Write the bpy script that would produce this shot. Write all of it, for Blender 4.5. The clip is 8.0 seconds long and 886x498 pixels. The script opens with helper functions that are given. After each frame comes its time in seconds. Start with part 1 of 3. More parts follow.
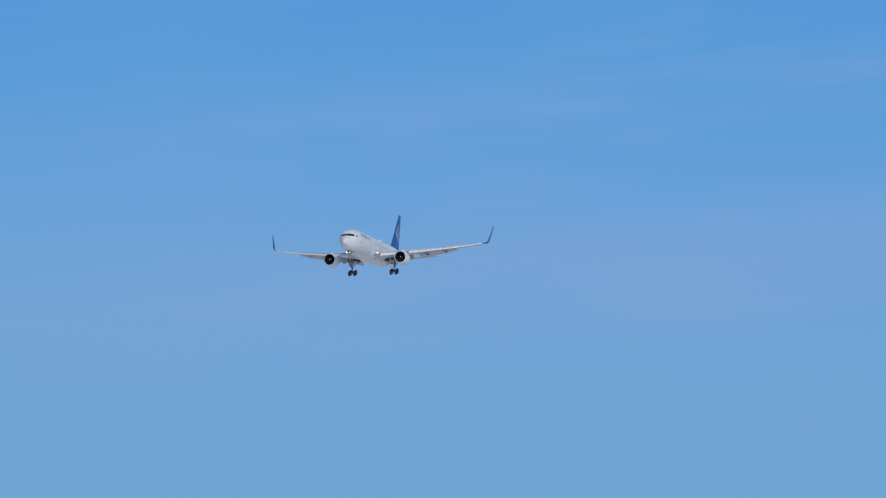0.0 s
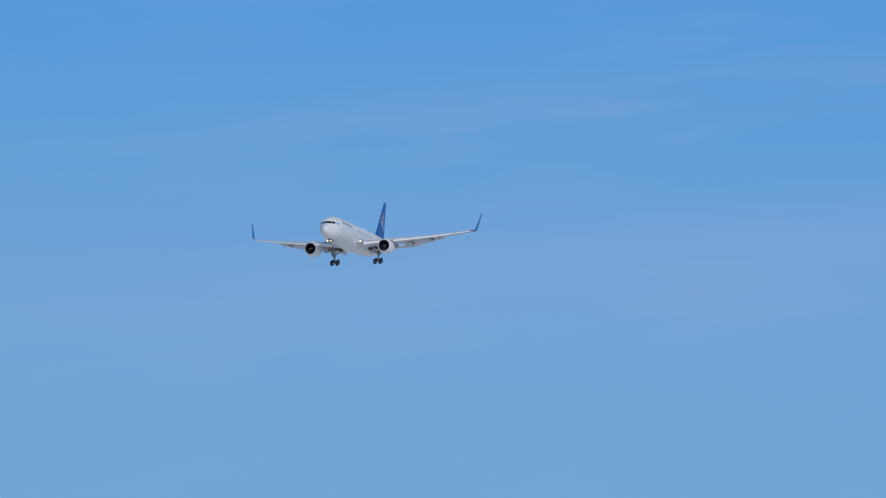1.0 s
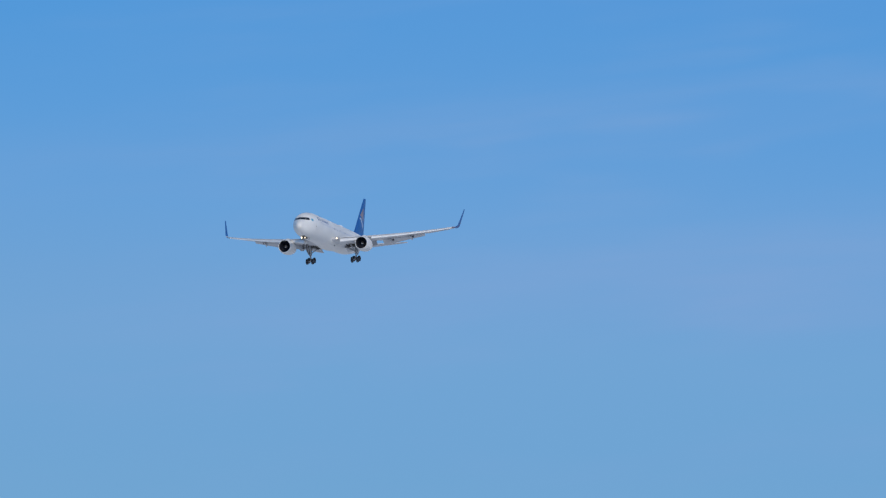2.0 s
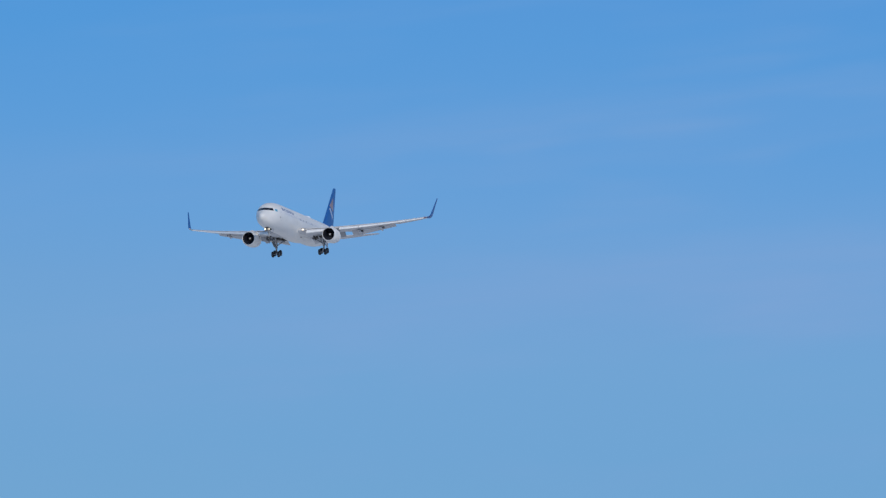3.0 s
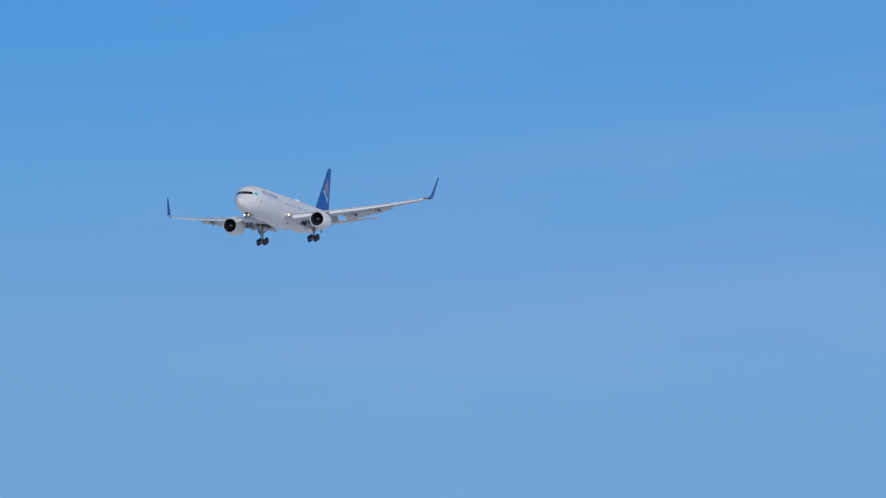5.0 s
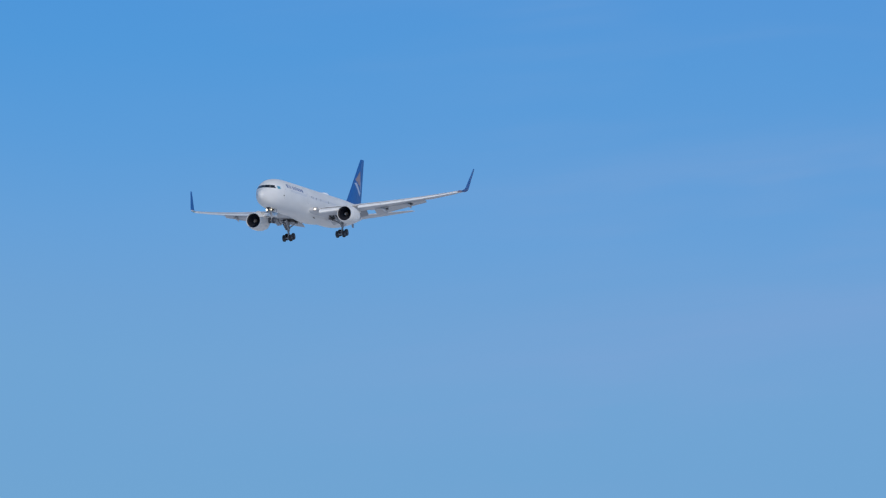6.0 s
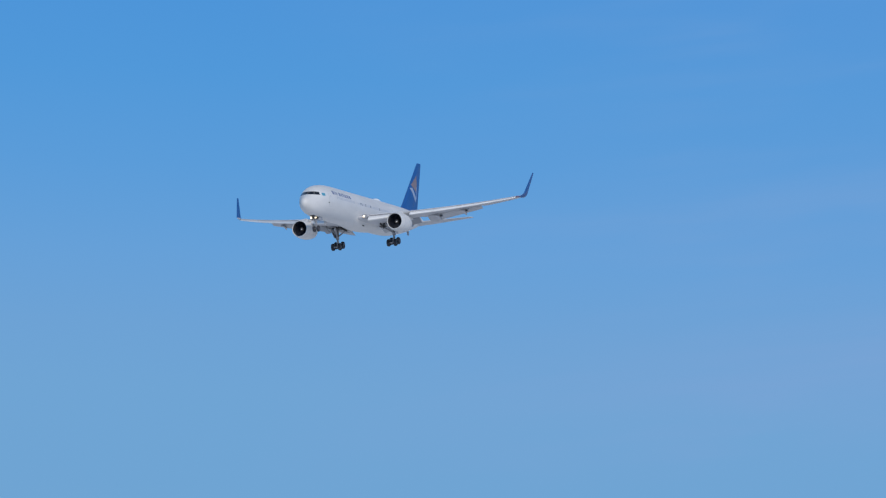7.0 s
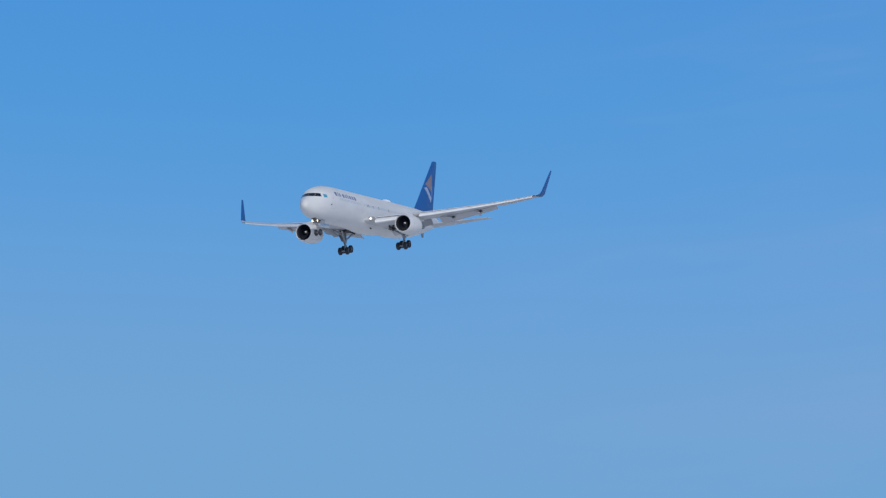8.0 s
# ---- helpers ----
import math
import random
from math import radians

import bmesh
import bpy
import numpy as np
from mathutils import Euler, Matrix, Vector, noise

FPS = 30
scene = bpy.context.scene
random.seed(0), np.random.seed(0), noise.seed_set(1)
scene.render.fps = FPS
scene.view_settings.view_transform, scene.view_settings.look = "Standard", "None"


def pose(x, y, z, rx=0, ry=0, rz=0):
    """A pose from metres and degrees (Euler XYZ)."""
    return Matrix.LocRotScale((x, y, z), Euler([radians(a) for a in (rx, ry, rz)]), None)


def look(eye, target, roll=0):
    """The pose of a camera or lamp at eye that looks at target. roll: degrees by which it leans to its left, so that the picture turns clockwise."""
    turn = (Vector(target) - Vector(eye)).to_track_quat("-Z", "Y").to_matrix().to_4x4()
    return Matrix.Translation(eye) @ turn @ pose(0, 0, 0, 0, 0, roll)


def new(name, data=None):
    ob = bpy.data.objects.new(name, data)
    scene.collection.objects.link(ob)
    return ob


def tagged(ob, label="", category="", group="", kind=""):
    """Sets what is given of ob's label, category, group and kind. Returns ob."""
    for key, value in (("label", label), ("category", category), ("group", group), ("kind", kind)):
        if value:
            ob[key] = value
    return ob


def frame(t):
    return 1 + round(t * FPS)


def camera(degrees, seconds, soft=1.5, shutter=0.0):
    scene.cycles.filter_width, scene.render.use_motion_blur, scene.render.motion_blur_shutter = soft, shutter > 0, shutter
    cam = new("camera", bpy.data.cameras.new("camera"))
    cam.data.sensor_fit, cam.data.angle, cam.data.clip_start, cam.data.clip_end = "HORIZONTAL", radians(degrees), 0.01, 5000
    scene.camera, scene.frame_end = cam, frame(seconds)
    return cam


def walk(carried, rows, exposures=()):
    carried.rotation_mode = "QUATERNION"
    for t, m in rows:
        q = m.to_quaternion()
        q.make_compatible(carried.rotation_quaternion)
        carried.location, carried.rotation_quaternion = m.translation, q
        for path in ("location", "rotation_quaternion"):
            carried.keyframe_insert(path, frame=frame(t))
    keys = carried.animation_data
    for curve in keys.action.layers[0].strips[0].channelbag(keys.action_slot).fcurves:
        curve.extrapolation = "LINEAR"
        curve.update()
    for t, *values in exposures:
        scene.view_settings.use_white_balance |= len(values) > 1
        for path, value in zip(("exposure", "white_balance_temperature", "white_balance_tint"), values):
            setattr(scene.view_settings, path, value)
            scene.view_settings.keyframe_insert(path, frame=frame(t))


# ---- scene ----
cam = camera(11.936, 8.0, soft=1.25)
EYE = Vector((0.0, 0.0, 1.7))


def aim(yaw, pitch, roll):
    """The camera's pose: degrees to the right of +y, above the horizon, and of lean."""
    a, b = radians(yaw), radians(pitch)
    way = Vector((math.sin(a) * math.cos(b), math.cos(a) * math.cos(b), math.sin(b)))
    return look(EYE, EYE + way * 100.0, roll)


walk(cam, [(t, aim(a, b, r)) for t, a, b, r in (
    (0.0, 1.212, 4.769, -1.650),
    (0.2, 1.080, 4.792, -1.672),
    (0.5, 0.940, 4.785, -1.699),
    (0.8, 0.795, 4.780, -1.707),
    (1.0, 0.686, 4.805, -1.705),
    (1.5, 0.442, 4.915, -1.698),
    (1.7, 0.321, 4.941, -1.701),
    (2.8, -0.142, 5.054, -1.769),
    (3.0, -0.269, 5.074, -1.786),
    (3.5, -0.611, 5.096, -1.819),
    (4.0, -1.034, 5.175, -1.834),
    (4.3, -1.299, 5.253, -1.892),
    (4.5, -1.524, 5.302, -1.935),
    (4.7, -1.768, 5.341, -1.960),
    (5.8, -3.407, 5.559, -1.980),
    (6.0, -3.748, 5.628, -1.974),
    (6.2, -4.188, 5.717, -1.963),
    (6.5, -4.813, 5.890, -1.951),
    (7.0, -5.762, 6.081, -1.962),
    (7.5, -6.668, 6.265, -2.004),
    (8.0, -7.368, 6.481, -1.964),
)])

# ---- light ----
SUN_TO = Vector((0.33, -0.85, 0.42)).normalized()   # the way to the sun


def lin(r, g, b):
    """Linear colour from 8-bit display values."""
    return tuple(c / 12.92 if c <= 0.04045 else ((c + 0.055) / 1.055) ** 2.4 for c in (r / 255, g / 255, b / 255)) + (1.0,)


def node(tree, kind, **values):
    n = tree.nodes.new(kind)
    for key, value in values.items():
        if key in n.inputs:
            n.inputs[key].default_value = value
    return n


def ramp_of(tree, stops, mode="LINEAR"):
    n = tree.nodes.new("ShaderNodeValToRGB")
    n.color_ramp.interpolation = mode
    e = n.color_ramp.elements
    while len(e) < len(stops):
        e.new(0.5)
    for el, (p, c) in zip(e, stops):
        el.position, el.color = p, c
    return n


def make_world():
    w = bpy.data.worlds.new("sky")
    scene.world = w
    w.use_nodes = True
    t = w.node_tree
    link = t.links.new
    bg = t.nodes["Background"]
    sky = t.nodes.new("ShaderNodeTexSky")
    sky.sky_type, sky.sun_disc = "NISHITA", False
    sky.sun_elevation = math.asin(SUN_TO.z)
    sky.sun_rotation = math.atan2(SUN_TO.x, SUN_TO.y)
    sky.air_density, sky.dust_density, sky.ozone_density = 1.0, 0.4, 2.0
    high = node(t, "ShaderNodeVectorMath")
    high.operation = "SCALE"
    high.inputs["Scale"].default_value = 0.15
    link(sky.outputs[0], high.inputs[0])
    # clear winter haze low over the horizon
    co = t.nodes.new("ShaderNodeTexCoord")
    sep = t.nodes.new("ShaderNodeSeparateXYZ")
    link(co.outputs["Generated"], sep.inputs[0])
    up = node(t, "ShaderNodeMapRange")
    up.inputs["From Min"].default_value, up.inputs["From Max"].default_value = 0.003, 0.253
    paler = node(t, "ShaderNodeMath")          # the haze stands higher towards the left
    paler.operation = "MULTIPLY_ADD"
    paler.inputs[1].default_value = 0.075
    link(sep.outputs["X"], paler.inputs[0])
    link(sep.outputs["Z"], paler.inputs[2])
    link(paler.outputs[0], up.inputs["Value"])
    low = ramp_of(t, [
        (0.0, lin(114, 166, 208)),
        (0.15, lin(111, 164, 211)),
        (0.24, lin(111, 164, 212)),
        (0.30, lin(109, 162, 213)),
        (0.37, lin(102, 160, 216)),
        (0.45, lin(91, 156, 217)),
        (0.54, lin(81, 152, 217)),
        (0.64, lin(76, 147, 216)),
        (1.0, lin(60, 134, 210))])
    link(up.outputs[0], low.inputs[0])
    # thin cirrus veils, long and slightly rising, thickest towards the right of the approach
    def calc(op, *values):
        n = t.nodes.new("ShaderNodeMath")
        n.operation = op
        for k, v in enumerate(values):
            if isinstance(v, (int, float)):
                n.inputs[k].default_value = v
            else:
                link(v, n.inputs[k])
        return n.outputs[0]

    def span(value, a, b, lo=0.0, hi=1.0, smooth=True):
        n = t.nodes.new("ShaderNodeMapRange")
        n.interpolation_type = "SMOOTHSTEP" if smooth else "LINEAR"
        for k, v in zip(("From Min", "From Max", "To Min", "To Max"), (a, b, lo, hi)):
            n.inputs[k].default_value = v
        link(value, n.inputs["Value"])
        return n.outputs[0]

    level = calc("MULTIPLY_ADD", sep.outputs["X"], -0.054, sep.outputs["Z"])
    comb = t.nodes.new("ShaderNodeCombineXYZ")
    link(sep.outputs["X"], comb.inputs[0])
    link(level, comb.inputs[2])

    def wisps(scale, seed, detail=4.0):
        mp = t.nodes.new("ShaderNodeMapping")
        mp.inputs["Scale"].default_value, mp.inputs["Location"].default_value = scale, seed
        link(comb.outputs[0], mp.inputs[0])
        nz = node(t, "ShaderNodeTexNoise", Scale=1.0, Detail=detail, Roughness=0.55)
        link(mp.outputs[0], nz.inputs["Vector"])
        return nz.outputs["Fac"]

    broad, fine = wisps((13.0, 1.0, 60.0), (3.2, 0.0, 1.7), 2.0), wisps((26.0, 1.0, 260.0), (8.1, 0.0, 4.4), 3.0)
    fade = span(sep.outputs["X"], -0.15, 0.01, 0.0, 1.0, False)
    total = calc("MULTIPLY", span(level, 0.03, 0.07), 0.13)
    total = calc("MULTIPLY_ADD", span(broad, 0.42, 0.72), span(fine, 0.25, 0.8, 0.10, 0.26), total)
    for middle, half, much in ((0.0745, 0.019, 0.52), (0.1057, 0.006, 0.12), (0.1157, 0.009, 0.26)):
        off = calc("ABSOLUTE", calc("SUBTRACT", calc("MULTIPLY_ADD", calc("SUBTRACT", broad, 0.5), 0.03, level), middle))
        g = calc("MULTIPLY", span(off, half, 0.0), span(fine, 0.25, 0.75, 0.7, 1.0))
        total = calc("MULTIPLY_ADD", g, much, total)
    amount = calc("MINIMUM", calc("MULTIPLY", total, fade), 0.9)
    veil = t.nodes.new("ShaderNodeMix")
    veil.data_type = "RGBA"
    for s in veil.inputs:
        if s.name == "B" and s.type == "RGBA":
            s.default_value = lin(125, 164, 213)
        if s.name == "A" and s.type == "RGBA":
            link(low.outputs[0], s)
    link(amount, veil.inputs[0])
    # the sky above
    rise = node(t, "ShaderNodeMapRange")
    rise.inputs["From Min"].default_value, rise.inputs["From Max"].default_value = 0.2, 0.5
    link(sep.outputs["Z"], rise.inputs["Value"])
    mix = node(t, "ShaderNodeMix")
    mix.data_type = "RGBA"
    link(rise.outputs[0], mix.inputs[0])
    for s in mix.inputs:
        if s.type == "RGBA":
            link((veil.outputs[2] if s.name == "A" else high.outputs[0]), s)
    link(mix.outputs[2], bg.inputs["Color"])
    bg.inputs["Strength"].default_value = 1.0


make_world()
sun = new("sun", bpy.data.lights.new("sun", "SUN"))
sun.data.energy, sun.data.angle, sun.data.color = 1.72, radians(0.53), (1.0, 0.92, 0.82)
sun.matrix_world = look(SUN_TO * 50, (0, 0, 0))

# ---- materials ----


def material(name, color, rough=0.4, metal=0.0, vary=0.06, scale=0.6, fine=9.0, bump=0.0, coat=0.0, dirt=None, emit=0.0):
    """Paint, metal or rubber with broad staining and fine grain."""
    m = bpy.data.materials.new(name)
    m.use_nodes = True
    t = m.node_tree
    link = t.links.new
    b = t.nodes["Principled BSDF"]
    b.inputs["Metallic"].default_value = metal
    b.inputs["Coat Weight"].default_value = coat
    co = t.nodes.new("ShaderNodeTexCoord")
    big = node(t, "ShaderNodeTexNoise", Scale=scale, Detail=4.0, Roughness=0.6)
    small = node(t, "ShaderNodeTexNoise", Scale=fine, Detail=5.0, Roughness=0.65)
    mp = t.nodes.new("ShaderNodeMapping")
    mp.inputs["Scale"].default_value = (0.35, 1.0, 1.0)
    link(co.outputs["Object"], mp.inputs[0])
    link(mp.outputs[0], big.inputs["Vector"])
    link(co.outputs["Object"], small.inputs["Vector"])
    add = node(t, "ShaderNodeMath")
    add.operation = "MULTIPLY_ADD"
    add.inputs[1].default_value = 0.35
    link(small.outputs["Fac"], add.inputs[0])
    link(big.outputs["Fac"], add.inputs[2])
    worn = dirt or tuple(c * 0.72 for c in color)
    r = ramp_of(t, [(0.42, (*color, 1)), (0.95, (*[c + (d - c) * min(1.0, vary * 8) for c, d in zip(color, worn)], 1))])
    link(add.outputs[0], r.inputs[0])
    link(r.outputs[0], b.inputs["Base Color"])
    rr = node(t, "ShaderNodeMapRange")
    rr.inputs["To Min"].default_value, rr.inputs["To Max"].default_value = max(0.03, rough - 0.08), min(1.0, rough + 0.1)
    link(small.outputs["Fac"], rr.inputs["Value"])
    link(rr.outputs[0], b.inputs["Roughness"])
    if bump:
        bp = node(t, "ShaderNodeBump", Strength=bump, Distance=0.02)
        link(add.outputs[0], bp.inputs["Height"])
        link(bp.outputs[0], b.inputs["Normal"])
    if emit:
        b.inputs["Emission Color"].default_value = (*color, 1)
        b.inputs["Emission Strength"].default_value = emit
    return m


WHITE = material("white_paint", (0.785, 0.772, 0.745), 0.52, vary=0.06, bump=0.03)
GREY = material("grey_wing_paint", (0.57, 0.57, 0.58), 0.48, vary=0.07, bump=0.03)
SLAT = material("pale_leading_edge", (0.82, 0.82, 0.81), 0.5, vary=0.06)
BLUE = material("blue_paint", (0.012, 0.105, 0.34), 0.45, vary=0.05)
NAVY = material("navy_lettering", (0.15, 0.18, 0.31), 0.4)
ORANGE = material("orange_paint", (0.29, 0.20, 0.19), 0.38, vary=0.06)
PALE = material("pale_paint", (0.42, 0.48, 0.60), 0.38)
CYAN = material("sky_blue_flag", (0.07, 0.36, 0.50), 0.4)
GLASS = material("cockpit_glass", (0.012, 0.014, 0.018), 0.08, coat=0.5)
PANE = material("cabin_pane", (0.58, 0.59, 0.62), 0.3)
LIP = material("polished_lip", (0.84, 0.83, 0.81), 0.42, metal=0.35)
# lining and blades carry a bluish tint for the haze of distance
DUCT = material("intake_lining", (0.030, 0.033, 0.045), 0.8)
BLADE = material("titanium_blade", (0.022, 0.026, 0.042), 0.6, metal=0.2)
SPIN = material("spinner_paint", (0.05, 0.05, 0.055), 0.4)
SWIRL = material("spinner_mark", (0.85, 0.85, 0.85), 0.4)
HOT = material("exhaust_metal", (0.22, 0.20, 0.19), 0.45, metal=0.8)
STEEL = material("gear_and_shade_grey", (0.36, 0.37, 0.39), 0.4, vary=0.1, fine=14)
DARK = material("gear_bay", (0.05, 0.045, 0.04), 0.6)
# rubber colour lifted and blued to stand in for distance haze
RUBBER = material("tyre_rubber", (0.034, 0.037, 0.046), 0.75, bump=0.1)
HUB = material("wheel_hub", (0.16, 0.16, 0.17), 0.45, metal=0.4)
LAMP = material("landing_lamp", (1.0, 0.84, 0.60), 0.2, vary=0.0, emit=1.6)
# dark grey that stands in for shade in gaps round slats and flaps
GAP_SHADE = material("gap_shade_grey", (0.14, 0.14, 0.15), 0.6)
SEAL = material("panel_gap", (0.64, 0.64, 0.64), 0.6)
DOME = material("radome_paint", (0.93, 0.93, 0.92), 0.35, vary=0.02)
RED = material("red_lens", (0.15, 0.055, 0.13), 0.2, vary=0.0)
GREEN = material("green_lens", (0.20, 0.33, 0.34), 0.2, vary=0.0)
SHADE = material("dark_cabin_pane", (0.26, 0.27, 0.31), 0.25)

# ---- setting ----


# unseen ground, its snow kept pale and warm to bounce light onto the undersides
def snow_ground():
    m = bpy.data.materials.new("snowy_field")
    m.use_nodes = True
    t = m.node_tree
    b = t.nodes["Principled BSDF"]
    co = t.nodes.new("ShaderNodeTexCoord")
    a = node(t, "ShaderNodeTexNoise", Scale=0.004, Detail=8.0, Roughness=0.6)
    t.links.new(co.outputs["Object"], a.inputs["Vector"])
    r = ramp_of(t, [(0.30, (0.62, 0.57, 0.50, 1)), (0.48, (0.92, 0.86, 0.79, 1))])
    t.links.new(a.outputs["Fac"], r.inputs[0])
    t.links.new(r.outputs[0], b.inputs["Base Color"])
    b.inputs["Roughness"].default_value = 0.85
    bm = bmesh.new()
    rings = [0.0, 40.0, 200.0, 800.0, 3000.0, 12000.0, 40000.0]
    prev = [bm.verts.new((0, 0, 0))]
    for rad in rings[1:]:
        cur = [bm.verts.new((rad * math.cos(k * math.tau / 48), rad * math.sin(k * math.tau / 48), 0)) for k in range(48)]
        for k in range(48):
            j = (k + 1) % 48
            bm.faces.new((prev[0], cur[k], cur[j]) if len(prev) == 1 else (prev[k], cur[k], cur[j], prev[j]))
        prev = cur
    me = bpy.data.meshes.new("ground")
    bm.to_mesh(me)
    bm.free()
    me.materials.append(m)
    tagged(new("ground", me), "unseen flat ground sheet, pale warm snow to bounce light upward", "ground", kind="structure")


snow_ground()

# ---- the airliner: x forward, y to its left, z up; station s runs aft from the nose ----
ORIGIN = 25.0


def at(s, y, z):
    return Vector((ORIGIN - s, y, z))


def part(name, bm, mat, parent, label="", smooth=True, sharp=35.0):
    """Links a bmesh as one mesh object under a thing or a part."""
    bmesh.ops.remove_doubles(bm, verts=bm.verts, dist=1e-5)
    bmesh.ops.recalc_face_normals(bm, faces=bm.faces)
    me = bpy.data.meshes.new(name)
    bm.to_mesh(me)
    bm.free()
    for m in (mat if isinstance(mat, (list, tuple)) else [mat]):
        me.materials.append(m)
    if smooth:
        me.shade_smooth()
        me.set_sharp_from_angle(angle=radians(sharp))
    ob = new(name, me)
    ob.parent = parent
    return tagged(ob, label)


def loft(bm, rings, caps=True, wrap=True):
    vs = [[bm.verts.new(p) for p in ring] for ring in rings]
    n = len(vs[0])
    for a, b in zip(vs, vs[1:]):
        for k in range(n if wrap else n - 1):
            j = (k + 1) % n
            bm.faces.new((a[k], a[j], b[j], b[k]))
    if caps:
        for ring in (vs[0], vs[-1]):
            bm.faces.new(ring)
    return bm


def tube(bm, a, b, r0, r1=None, n=12):
    a, b = Vector(a), Vector(b)
    r1 = r0 if r1 is None else r1
    q = (b - a).to_track_quat("Z", "Y")
    ring = lambda c, r: [c + q @ Vector((r * math.cos(k * math.tau / n), r * math.sin(k * math.tau / n), 0)) for k in range(n)]
    return loft(bm, [ring(a, r0), ring(b, r1)])


def revolve(bm, centre, profile, n=40, axis="x", caps=False):
    """profile: (distance along the axis, radius)."""
    rings = []
    for d, r in profile:
        ring = []
        for k in range(n):
            c, s = r * math.cos(k * math.tau / n), r * math.sin(k * math.tau / n)
            ring.append(Vector(centre) + (Vector((-d, c, s)) if axis == "x" else Vector((c, d, s))))
        rings.append(ring)
    return loft(bm, rings, caps)


def box(bm, centre, size, bevel=0.02, turn=None):
    made = bmesh.ops.create_cube(bm, size=1.0)["verts"]
    m = Matrix.Translation(centre) @ (turn or Matrix.Identity(4)) @ Matrix.Diagonal((*size, 1))
    bmesh.ops.transform(bm, matrix=m, verts=made)
    if bevel:
        edges = list({e for v in made for e in v.link_edges})
        bmesh.ops.bevel(bm, geom=edges, offset=bevel, segments=2, affect="EDGES", profile=0.5)
    return bm


def spline(table, s):
    """Monotone cubic through rows (s, a, b, c)."""
    k = 0
    while k < len(table) - 2 and s > table[k + 1][0]:
        k += 1
    p0, p1, p2, p3 = (table[max(0, k - 1)], table[k], table[k + 1], table[min(len(table) - 1, k + 2)])
    h = p2[0] - p1[0]
    u = max(0.0, min(1.0, (s - p1[0]) / h))
    out = []
    for i in range(1, len(p1)):
        d = (p2[i] - p1[i]) / h
        dl = (p1[i] - p0[i]) / (p1[0] - p0[0]) if p1[0] > p0[0] else d
        dr = (p3[i] - p2[i]) / (p3[0] - p2[0]) if p3[0] > p2[0] else d
        m1 = 0.0 if d * dl <= 0 else 2 * d * dl / (d + dl)
        m2 = 0.0 if d * dr <= 0 else 2 * d * dr / (d + dr)
        out.append((2 * u**3 - 3 * u**2 + 1) * p1[i] + (u**3 - 2 * u**2 + u) * h * m1 + (-2 * u**3 + 3 * u**2) * p2[i] + (u**3 - u**2) * h * m2)
    return out


# station, top, bottom, half width
HULL = [(0.0, -0.75, -0.75, 0.0), (0.12, -0.40, -1.10, 0.33), (0.45, -0.05, -1.44, 0.66), (1.0, 0.29, -1.78, 0.97),
        (1.7, 0.66, -2.06, 1.30), (2.5, 1.24, -2.27, 1.63), (3.3, 1.86, -2.42, 1.93), (4.3, 2.22, -2.54, 2.15),
        (5.6, 2.46, -2.63, 2.35), (7.5, 2.65, -2.70, 2.48), (9.5, 2.705, -2.705, 2.515), (33.0, 2.705, -2.705, 2.515),
        (36.0, 2.705, -2.56, 2.50), (40.0, 2.69, -2.05, 2.38), (44.0, 2.62, -1.30, 2.05), (48.0, 2.42, -0.40, 1.52),
        (51.0, 2.12, 0.36, 0.92), (53.0, 1.82, 0.98, 0.42), (53.7, 1.62, 1.30, 0.16)]


def hull(s, phi, out=0.0):
    """A point of the fuselage skin; phi in radians from the left side upwards."""
    top, bot, half = spline(HULL, s)
    mid, h = (top + bot) / 2, (top - bot) / 2
    n = Vector((0, math.cos(phi) / max(half, 1e-3), math.sin(phi) / max(h, 1e-3))).normalized()
    return at(s, half * math.cos(phi), mid + h * math.sin(phi)) + n * out


def hull_sz(s, z, side=1, out=0.012):
    top, bot, half = spline(HULL, s)
    mid, h = (top + bot) / 2, (top - bot) / 2
    p = math.asin(max(-1.0, min(1.0, (z - mid) / h)))
    return hull(s, p if side > 0 else math.pi - p, out)


def hull_yz(y, z, out=0.015):
    """The skin of the nose ahead of (y, z)."""
    lo, hi = 0.0, 9.0
    for _ in range(40):
        s = (lo + hi) / 2
        top, bot, half = spline(HULL, s)
        mid, h = (top + bot) / 2, (top - bot) / 2
        if half > 1e-4 and (y / half) ** 2 + ((z - mid) / max(h, 1e-4)) ** 2 <= 1:
            hi = s
        else:
            lo = s
    top, bot, half = spline(HULL, hi)
    mid = (top + bot) / 2
    return at(hi, y, z) + Vector((0.9, y / 2.2, (z - mid) / 2.2)).normalized() * out


